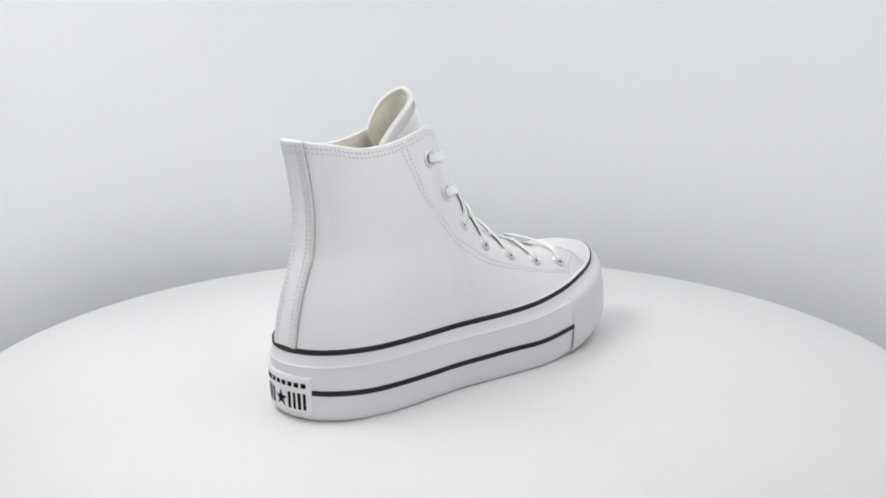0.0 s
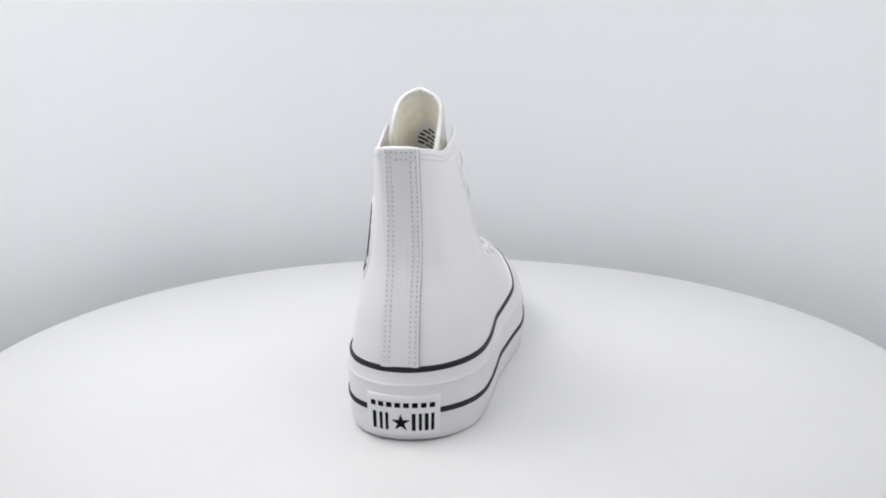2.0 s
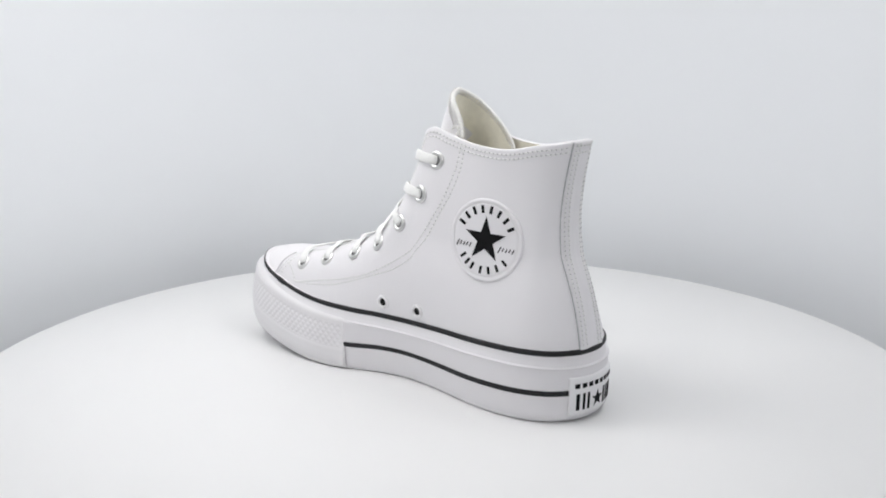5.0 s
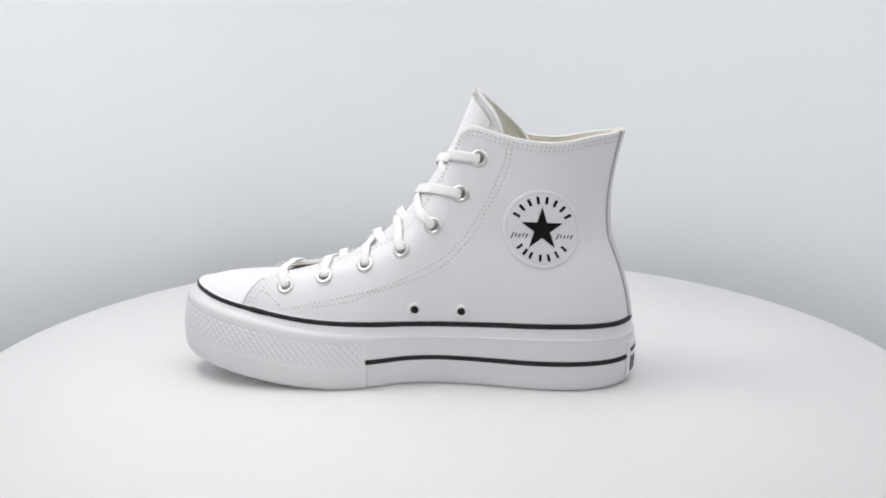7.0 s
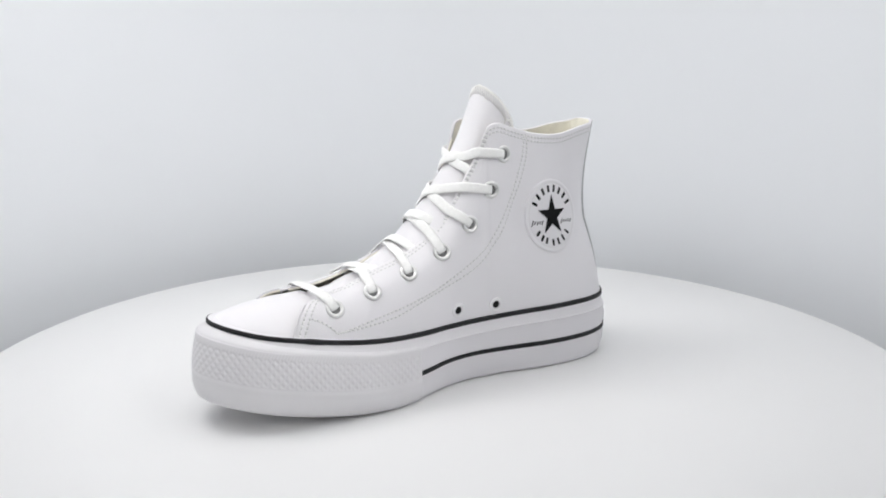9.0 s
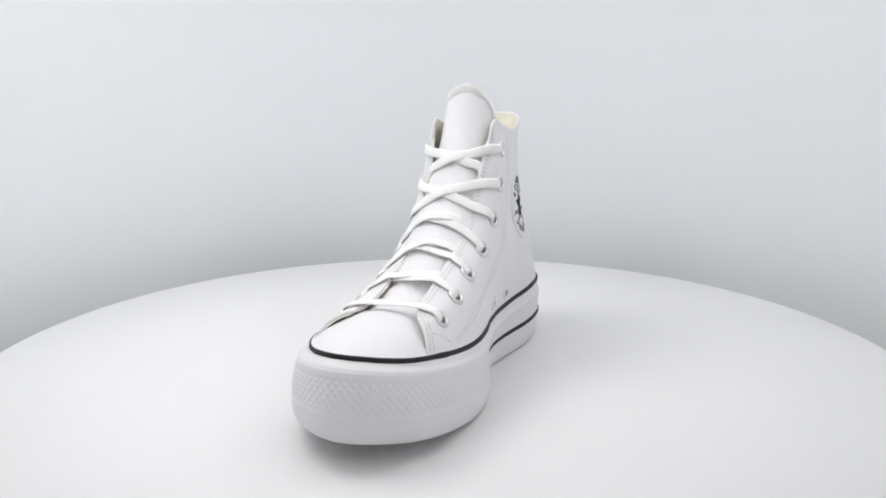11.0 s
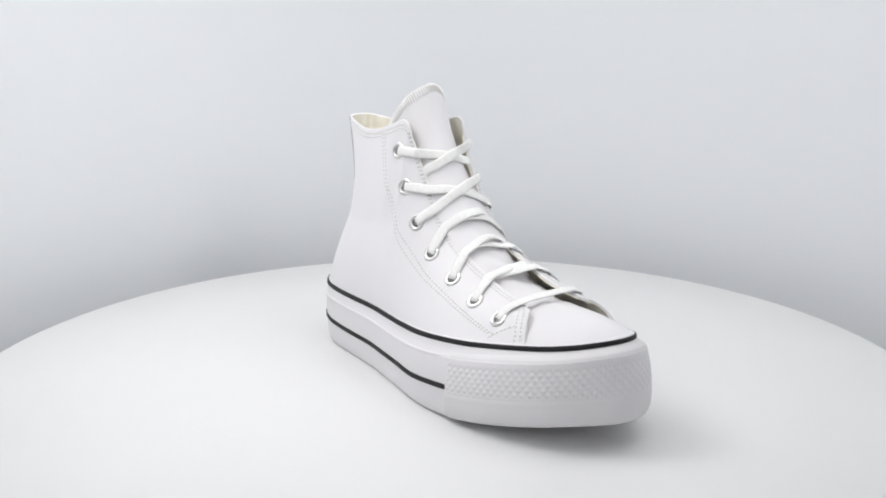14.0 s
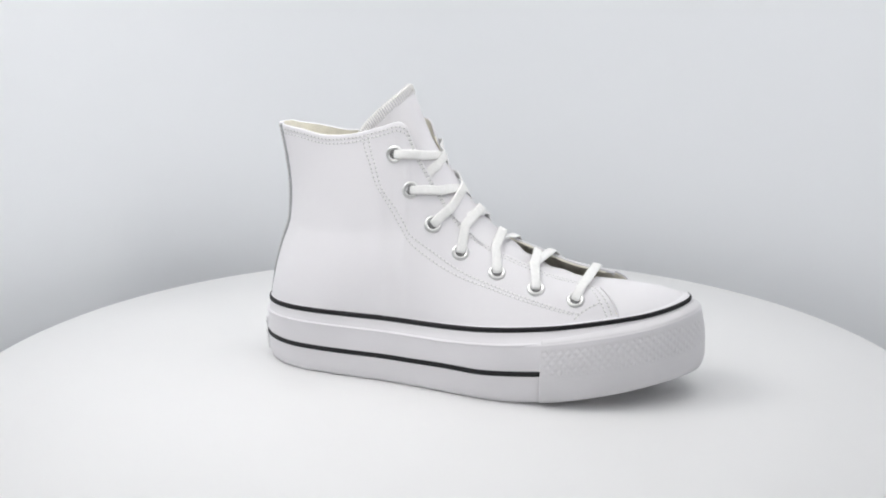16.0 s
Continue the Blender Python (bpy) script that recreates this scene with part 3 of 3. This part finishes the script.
def lace_ribbon(root, path, ups, both_ends, rng):
    path = spline(path, 60)
    ups = unit(spline(ups, 60))
    across = np.cross(ups, unit(np.gradient(path, axis=0)))
    s = np.concatenate([[0], np.cumsum(np.linalg.norm(np.diff(path, axis=0), axis=1))])
    if both_ends:
        s = np.minimum(s, s[-1] - s)
    width = np.interp(s, (0, 3, 8, 14), (2.85, 2.9, 3.1, 3.25)) + rng.uniform(-0.12, 0.12)
    v, f = ribbon(path * MM, across, width * MM, 0.72 * MM, 10)
    part("lace", v, f, LACE, root, "flat white cotton lace")


def laces(root):
    rng = random.Random(5)
    tf = TONGUE_FACE[0].reshape(-1, 3)

    def leave(side, k, leave_by):
        """From the eyelet out over the edge: points, ups and the crossing of the edge."""
        c, n, fwd, up, i, j = on_side(side, EYELETS[side][k])
        g, gn = QUARTER[side]
        e = int(np.argmin(((g[:, -1] - c - np.array(leave_by)) ** 2).sum(1)))
        edge = g[e, -1] + gn[e, -1] * 2.1
        d = unit(edge - c)
        pts, ups = [c - n * 2.0 - d * 0.4, c + n * 0.6 + d * 0.6], [n, n]
        for t in (0.42, 0.75):
            q = on_side(side, c * (1 - t) + edge * t)
            pts.append(q[0] + q[1] * 1.7)
            ups.append(q[1])
        return pts + [edge], ups + [gn[e, -1]], edge, e

    def across(a, b, ea, t, gap):
        """Where a lace from a to b lies on the tongue, a little above its face."""
        m, l = QUARTER[1][0], QUARTER[-1][0]
        fw = unit(np.cross(m[ea, -1] - l[ea, -1], m[min(ea + 6, NU - 1), -1] - m[max(ea - 6, 0), -1]))
        fw = -fw if fw[0] + fw[2] < 0 else fw
        base = a * (1 - t) + b * t
        d = tf - base
        h = d @ fw
        off = np.linalg.norm(d - h[:, None] * fw, axis=1)
        top = h[off < 2.5].max() if (off < 2.5).any() else 0.0
        return base + fw * max(0.6, min(top, 9.0) + gap), fw

    def dive(side, k0, k1, share):
        """A place just under the edge of one side, between two rows, and one further in."""
        g, gn = QUARTER[side]
        i0, i1 = [int(np.argmin(((g[:, -1] - np.asarray(EYELETS[side][k])) ** 2).sum(1))) for k in (k0, k1)]
        i = int(i0 * (1 - share) + i1 * share)
        j = int(NV * 0.86)
        return g[i, -1] - gn[i, -1] * 1.5, g[i, j] - gn[i, j] * 3.6, gn[i, -1]

    def half(side, k, k0, k1, share, leave_by, gaps):
        pts, ups, edge, e = leave(side, k, leave_by)
        under, into, gn = dive(-side, k0, k1, share)
        mids = [across(edge, under, e, t, gap) for t, gap in zip((0.25, 0.5, 0.78), gaps)]
        lace_ribbon(root, pts + [m[0] for m in mids] + [under, into], ups + [m[1] for m in mids] + [gn, gn], False, rng)

    def whole(side, k, k2, by, by2, gaps):
        pts, ups, edge, e = leave(side, k, by)
        pts2, ups2, edge2, e2 = leave(-side, k2, by2)
        mids = [across(edge, edge2, (e + e2) // 2, t, gap) for t, gap in zip((0.3, 0.5, 0.7), gaps)]
        lace_ribbon(root, pts + [m[0] for m in mids] + pts2[::-1], ups + [m[1] for m in mids] + ups2[::-1], True, rng)

    half(-1, 0, 0, 1, 0.95, (17, 0, -1), (1.0, 0.9, 0.9))
    half(1, 0, 0, 1, 0.95, (17, 0, 0), (1.5, 2.9, 1.4))
    whole(-1, 1, 2, (16, 0, -1), (9, 0, 8), (1.0, 0.9, 1.0))
    whole(1, 1, 2, (16, 0, 0), (9, 0, 8), (1.6, 2.9, 1.6))
    for k in (3, 4, 5):
        half(1, k, k - 1, k, 0.62, (0, 0, 8), (1.6, 1.6, 1.2))
        half(-1, k, k - 1, k, 0.50, (-6, 0, 10), (2.4, 3.6, 1.8))
    whole(-1, 6, 6, (1, 0, 6), (1, 0, 6), (2.2, 2.8, 2.2))


def star(r, inner=0.382):
    return [(math.sin(math.pi * k / 5) * (r if k % 2 == 0 else r * inner), math.cos(math.pi * k / 5) * (r if k % 2 == 0 else r * inner)) for k in range(10)]


def plate(outline, to_world, thick, base=0.0, bevel=0.0):
    """A flat plate of the outline (in mm), laid on a surface by to_world(u, v, height)."""
    n = len(outline)
    cx, cy = np.mean(outline, axis=0)
    v = [to_world(a, b, base) for a, b in outline]
    v += [to_world(a, b, base + thick - bevel) for a, b in outline]
    v += [to_world(cx + (a - cx) * (1 - bevel * 0.12), cy + (b - cy) * (1 - bevel * 0.12), base + thick) for a, b in outline]
    v.append(to_world(cx, cy, base + thick))
    f = []
    for i in range(n):
        k = (i + 1) % n
        f += [(i, k, n + k, n + i), (n + i, n + k, 2 * n + k, 2 * n + i), (2 * n + i, 2 * n + k, 3 * n)]
    return v, f


def bar(cx, cy, w, h, ang=0.0):
    c, s = math.cos(ang), math.sin(ang)
    pts = []
    for a, b in ((-1, -1), (0, -1), (1, -1), (1, 0), (1, 1), (0, 1), (-1, 1), (-1, 0)):
        x, y = a * w / 2, b * h / 2
        pts.append((cx + x * c - y * s, cy + x * s + y * c))
    return pts


def ankle_patch(root):
    c, n, fwd, up, i, j = on_side(1, (-69.6, 36.0, 107.8))
    g, gn = QUARTER[1]
    back = -fwd
    # flatten the patch gently to the leather underneath it
    def lay(a, b, h):
        p = c + back * a + up * b
        q, qn = on_side(1, p)[:2]
        p = p + n * ((q - p) @ n)
        return (p + n * h) * MM
    rings = [(0, 1.15), (10, 1.15), (21, 1.15), (22.2, 1.0), (22.7, 0.6), (23.2, 0.95), (24.5, 1.05), (25.4, 0.8), (25.7, -0.6)]
    m, v, f = 72, [], []
    for r, h in rings:
        for k in range(m):
            a = 2 * math.pi * k / m
            v.append(lay(max(r, 0.01) * math.sin(a), max(r, 0.01) * math.cos(a), h))
    for r in range(len(rings) - 1):
        for k in range(m):
            f.append((r * m + k, r * m + (k + 1) % m, (r + 1) * m + (k + 1) % m, (r + 1) * m + k))
    p = part("ankle_patch", v, f, LEATHER, root, "round white embossed ankle patch with black star")
    v, f = plate(star(14.4), lay, 0.5, 1.1, 0.05)
    part("star", v, f, INK, p, "black five-pointed star", smooth=False)
    for k in range(8):
        a = radians(-62 + 124 * k / 7)
        v, f = plate(bar(19.0 * math.sin(a), 19.0 * math.cos(a), 1.9, 4.9, -a), lay, 0.3, 1.1)
        part("print_bar", v, f, INK, p, smooth=False)
    for k, d in enumerate((-52, -37, -24, -4, 13, 31, 50)):
        a = radians(180 - d)
        v, f = plate(bar(18.6 * math.sin(a), 18.6 * math.cos(a), 1.7, 4.6, -a), lay, 0.3, 1.1)
        part("print_bar", v, f, INK, p, smooth=False)
    ring = np.array([lay(23.1 * math.sin(radians(4 * k)), 23.1 * math.cos(radians(4 * k)), 0.8) / MM for k in range(91)])
    vs, fs = [], []
    add_stitches(vs, fs, ring, np.repeat(n[None], 91, 0), 2.3, 0.75, 0.4, 0.4)
    part("stitching", vs, fs, THREAD, p, "ring of white stitches", kind="stuff")
    for sx in (-1, 1):
        for k in range(5):
            v, f = plate(bar(sx * 14.8 + (k - 2) * 2.3, -4.4 + 0.3 * (k % 2), 0.8, (4.4, 2.4, 2.6, 2.4, 3.2)[k], -0.45), lay, 0.25, 1.1)
            part("print_bar", v, f, GREY_INK, p, smooth=False)


BACK_MID, BACK_WIDE = 6.2, (10.8, 9.3)  # the strip's middle, and half its width at its foot and its top


def heel(root):
    # raised backstay strip over the heel seam
    zs = np.linspace(0.022, 1, 60)
    gm, gl = QUARTER[1], QUARTER[-1]
    def ring(v):
        j = min(NV - 1, int(round(v * (NV - 1))))
        a, an = gm[0][:40, j], gm[1][:40, j]
        b, bn = gl[0][:40, j], gl[1][:40, j]
        pts = np.concatenate([b[::-1], a[1:]])
        nn = np.concatenate([bn[::-1], an[1:]])
        y = pts[:, 1]
        order = np.argsort(y)
        wide, mid = np.interp(v, (0, 1), BACK_WIDE), BACK_MID
        at = np.linspace(mid - wide, mid + wide, 17)
        return np.stack([np.interp(at, y[order], pts[order, k]) for k in range(3)], 1), unit(np.stack([np.interp(at, y[order], nn[order, k]) for k in range(3)], 1))
    rows, edges = [], []
    for v in zs:
        p, n = ring(v)
        out = p + n * 1.25
        rows.append(np.concatenate([[p[0] - n[0] * 0.5], [p[0] + n[0] * 0.9], out, [p[-1] + n[-1] * 0.9], [p[-1] - n[-1] * 0.5]]))
        edges.append((p[0], n[0], p[-1], n[-1]))
    rows = np.array(rows)
    top = rows[-1] + np.array([0.6, 0, 0.9])
    rows = np.concatenate([rows, top[None], (top + np.array([1.6, 0, 0.0]))[None]])
    strip = part("backstay", rows.reshape(-1, 3) * MM, grid_faces(len(rows), rows.shape[1], flip=True), LEATHER, root, "raised white leather backstay strip up the heel")
    for a, b, sgn in ((0, 1, -1), (2, 3, 1)):
        path = np.array([e[a] + e[b] * 0.3 + np.array([0, 0.35 * sgn if sgn < 0 else 0.0, 0]) for e in edges])
        v, f = ribbon(path * MM, np.array([e[b] for e in edges]), 0.75 * MM, 0.38 * MM, 6)
        part("cut_edge", v, f, RAW, strip, "grey cut edge of the strip")
    st_v, st_f, holes = [], [], ([], [])
    for off in (-0.82, -0.55, 0.55, 0.82):
        path = []
        for v in zs:
            p, n = ring(v)
            k = np.interp(BACK_MID + off * np.interp(v, (0, 1), BACK_WIDE), p[:, 1], np.arange(17))
            k0 = int(k)
            path.append(p[k0] + (p[min(16, k0 + 1)] - p[k0]) * (k - k0) + n[k0] * 1.35)
        add_stitches(st_v, st_f, spline(path, 300), [ring(0.5)[1][8]] * 300, 2.9, holes=holes)
    for v in (0.984, 0.955):  # two short rows across the strip's top
        p, n = ring(v)
        add_stitches(st_v, st_f, (p + n * 1.35)[1:-1], n[1:-1], 2.9, holes=holes)
    part("stitching", st_v, st_f, THREAD, strip, "rows of white stitches", kind="stuff")
    part("needle_hole", *holes, NEEDLE_SHADE, strip, "rows of fine needle holes", kind="stuff")
    # rubber label on the heel of the sole
    o = OUTLINE
    def lay(a, b, h):
        idx = [k for k in range(len(o)) if o[k, 0] < -95]
        idx.sort(key=lambda k: o[k, 1])
        ys = np.array([o[k, 1] for k in idx])
        s = np.concatenate([[0], np.cumsum(np.linalg.norm(np.diff(o[idx], axis=0), axis=1))])
        s -= np.interp(4.6, ys, s)
        x, y = np.interp(a, s, o[idx, 0]), np.interp(a, s, o[idx, 1])
        nx, ny = np.interp(a, s, NORMAL[idx, 0]), np.interp(a, s, NORMAL[idx, 1])
        return np.array([x + nx * h, y + ny * h, b]) * MM  # height b
    W, z0, z1 = 22.5, 5.0, 29.5
    v, f = [], []
    ugrid = [(-W, -0.8)] + [(-W, 0.8)] + [(u, 1.25) for u in np.linspace(-W + 0.6, W - 0.6, 33)] + [(W, 0.8), (W, -0.8)]
    vgrid = [(z0, -1.0), (z0, -0.5)] + [(z, 0.0) for z in np.linspace(z0 + 0.6, z1 - 0.6, 9)] + [(z1, -0.5), (z1, -2.2)]
    for u, h in ugrid:
        for z, d in vgrid:
            lean = np.interp(z, (2, 8, 20, 33), (-1.5, -0.9, -0.3, 0.1))
            v.append(lay(u, z, h + d + lean))
    lab = part("heel_label", v, grid_faces(len(ugrid), len(vgrid), flip=True), LABEL, root, "white rubber heel label with black print")
    def face(a, b, h):
        return lay(a, b, h + 1.25 + np.interp(b, (2, 8, 20, 33), (-1.5, -0.9, -0.3, 0.1)))
    # the print: rows of plain bars and a star; u runs towards the medial side
    for k in range(8):
        vv, ff = plate(bar(-(-17.2 + 4.95 * k), 24.0, 3.2, 2.9), face, 0.25, 0.0)
        part("print_bar", vv, ff, INK, lab, smooth=False)
    for u, w in ((-15.8, 4.0), (-11.5, 3.0), (-7.9, 3.0), (7.6, 3.7), (11.4, 3.0), (15.0, 3.7), (18.6, 3.1)):
        vv, ff = plate(bar(-u + 0.8, 13.6, w * 0.58, 10.6), face, 0.25, 0.0)
        part("print_bar", vv, ff, INK, lab, smooth=False)
    vv, ff = plate([(-a + 0.6, b + 13.2) for a, b in star(5.6)], face, 0.3, 0.0)
    part("star", vv, ff, INK, lab, "small black star", smooth=False)


def add_stitches(verts, faces, path, normals, pitch, half=0.95, wide=0.75, high=0.6, holes=None, hole_r=0.46):
    """Short raised thread dashes along a path (mm), with flat grey discs between them for the shade in the needle's
    holes.
    """
    path = np.asarray(path, float)
    s = np.concatenate([[0], np.cumsum(np.linalg.norm(np.diff(path, axis=0), axis=1))])
    normals = np.asarray(normals, float)

    def spot(d):
        p = np.array([np.interp(d, s, path[:, k]) for k in range(3)])
        q = np.array([np.interp(d + 0.3, s, path[:, k]) for k in range(3)])
        n = unit([np.interp(d, s, normals[:, k]) for k in range(3)])
        t = unit(q - p)
        return p, t, n, np.cross(n, t)

    for d in np.arange(pitch / 2, s[-1] - 0.3, pitch):
        p, t, n, b = spot(d)
        k = len(verts)
        for e in (-half, -half * 0.5, half * 0.5, half):
            lift = high if abs(e) < half else 0.0
            verts += [(p + t * e + b * wide + n * -0.1) * MM, (p + t * e + n * lift) * MM, (p + t * e - b * wide + n * -0.1) * MM]
        for a in (0, 3, 6):
            faces += [(k + a, k + a + 3, k + a + 4, k + a + 1), (k + a + 1, k + a + 4, k + a + 5, k + a + 2)]
        # the hole's shade is a flat disc laid on the surface, not a recess
        if holes is not None and d + pitch / 2 < s[-1] - 0.3:
            p, t, n, b = spot(d + pitch / 2)
            hv, hf = holes
            k = len(hv)
            hv += [(p + n * 0.12 + (t * math.cos(q) + b * math.sin(q)) * hole_r) * MM for q in np.linspace(0, 2 * math.pi, 8, endpoint=False)]
            hf.append(tuple(range(k, k + 8)))


def quarter_stitching(root):
    for side in (1, -1):
        g, n = QUARTER[side]
        vs, fs, holes = [], [], ([], [])
        def run(uv, pitch=3.0):
            uv = spline(uv, 400)
            pts, nn = [], []
            for a, b in uv:
                i, j = min(NU - 1.001, max(0, a)), min(NV - 1.001, max(0, b))
                i0, j0 = int(i), int(j)
                fi, fj = i - i0, j - j0
                pts.append(g[i0, j0] * (1 - fi) * (1 - fj) + g[i0 + 1, j0] * fi * (1 - fj) + g[i0, j0 + 1] * (1 - fi) * fj + g[i0 + 1, j0 + 1] * fi * fj)
                nn.append(n[i0, j0])
            pts = np.array(pts)
            add_stitches(vs, fs, pts, nn, pitch, holes=holes)
        def at(p):
            r = on_side(side, p)
            return r[4], r[5]
        # along the collar and the eyelet edge, two rows
        for drop in (2.6, 5.4):
            uv = []
            for i in range(14, NU - 3, 5):
                ln = np.linalg.norm(np.diff(g[i], axis=0), axis=1)[::-1].cumsum()
                uv.append((i, NV - 1 - np.interp(drop, ln, np.arange(1, NV))))
            run(uv)
        # eyestay seam from the collar down round to the vamp
        ey = EYELETS[side]
        y = 46 if side > 0 else -30
        for shift in (0.0, 3.5):
            pts = [(-47 - shift, 35 * (1 if side > 0 else -0.5), 165), (-43 - shift, y * 0.85, 148), (-33 - shift, y * 0.9, 124), (-17 - shift, y, 101), (5 - shift, y, 84 - shift), (35, y, 70 - shift), (66, y, 61 - shift), (103 - shift, y, 53.5)]
            if side < 0:
                pts = [(p[0] + k, p[1], p[2] + k * 0.8) for p, k in zip(pts, (0, 1, 2.5, 3.5, 4, 4, 3.5, 1))]
            run([at(p) for p in pts])
        # down the tab's front edge, and under the last eyelet back to the seam
        for i, d in ((NU - 2.6, 0), (NU - 4.4, 1)):
            run([(i, 4), (i, NV * 0.45), (i - 0.3, NV - 12 - d), (i - 2.2, NV - 7 - d)])
            run([(i - 1, NV * 0.42 - 3 * d), (i - 6, NV * 0.30 - 3 * d), (i - 11 + d, NV * 0.16 - 2 * d)])
        part("stitching", vs, fs, THREAD, root, "double rows of white stitches", kind="stuff")
        part("needle_hole", *holes, NEEDLE_SHADE, root, "rows of fine needle holes", kind="stuff")


def sneaker():
    root = tagged(new("sneaker"), "white leather high-top platform sneaker with black stripes and laces", "sneaker")
    sole(root)
    quarters(root)
    vamp(root)
    tongue(root)
    eyelets(root)
    laces(root)
    ankle_patch(root)
    heel(root)
    quarter_stitching(root)
    return root


studio()
TURNTABLE = turntable()
SNEAKER = sneaker()


# ---------------------------------------------------------------- what moves
def motions():
    angles = [(0.25 * k, 45.37 + 18.474 * 0.25 * k) for k in range(65)]
    walk(TURNTABLE, [(t, pose(TABLE_X, 0, 0, 0, 0, a)) for t, a in angles])
    walk(SNEAKER, [(t, pose(0, 0, 0, 0, 0, a)) for t, a in angles])


motions()
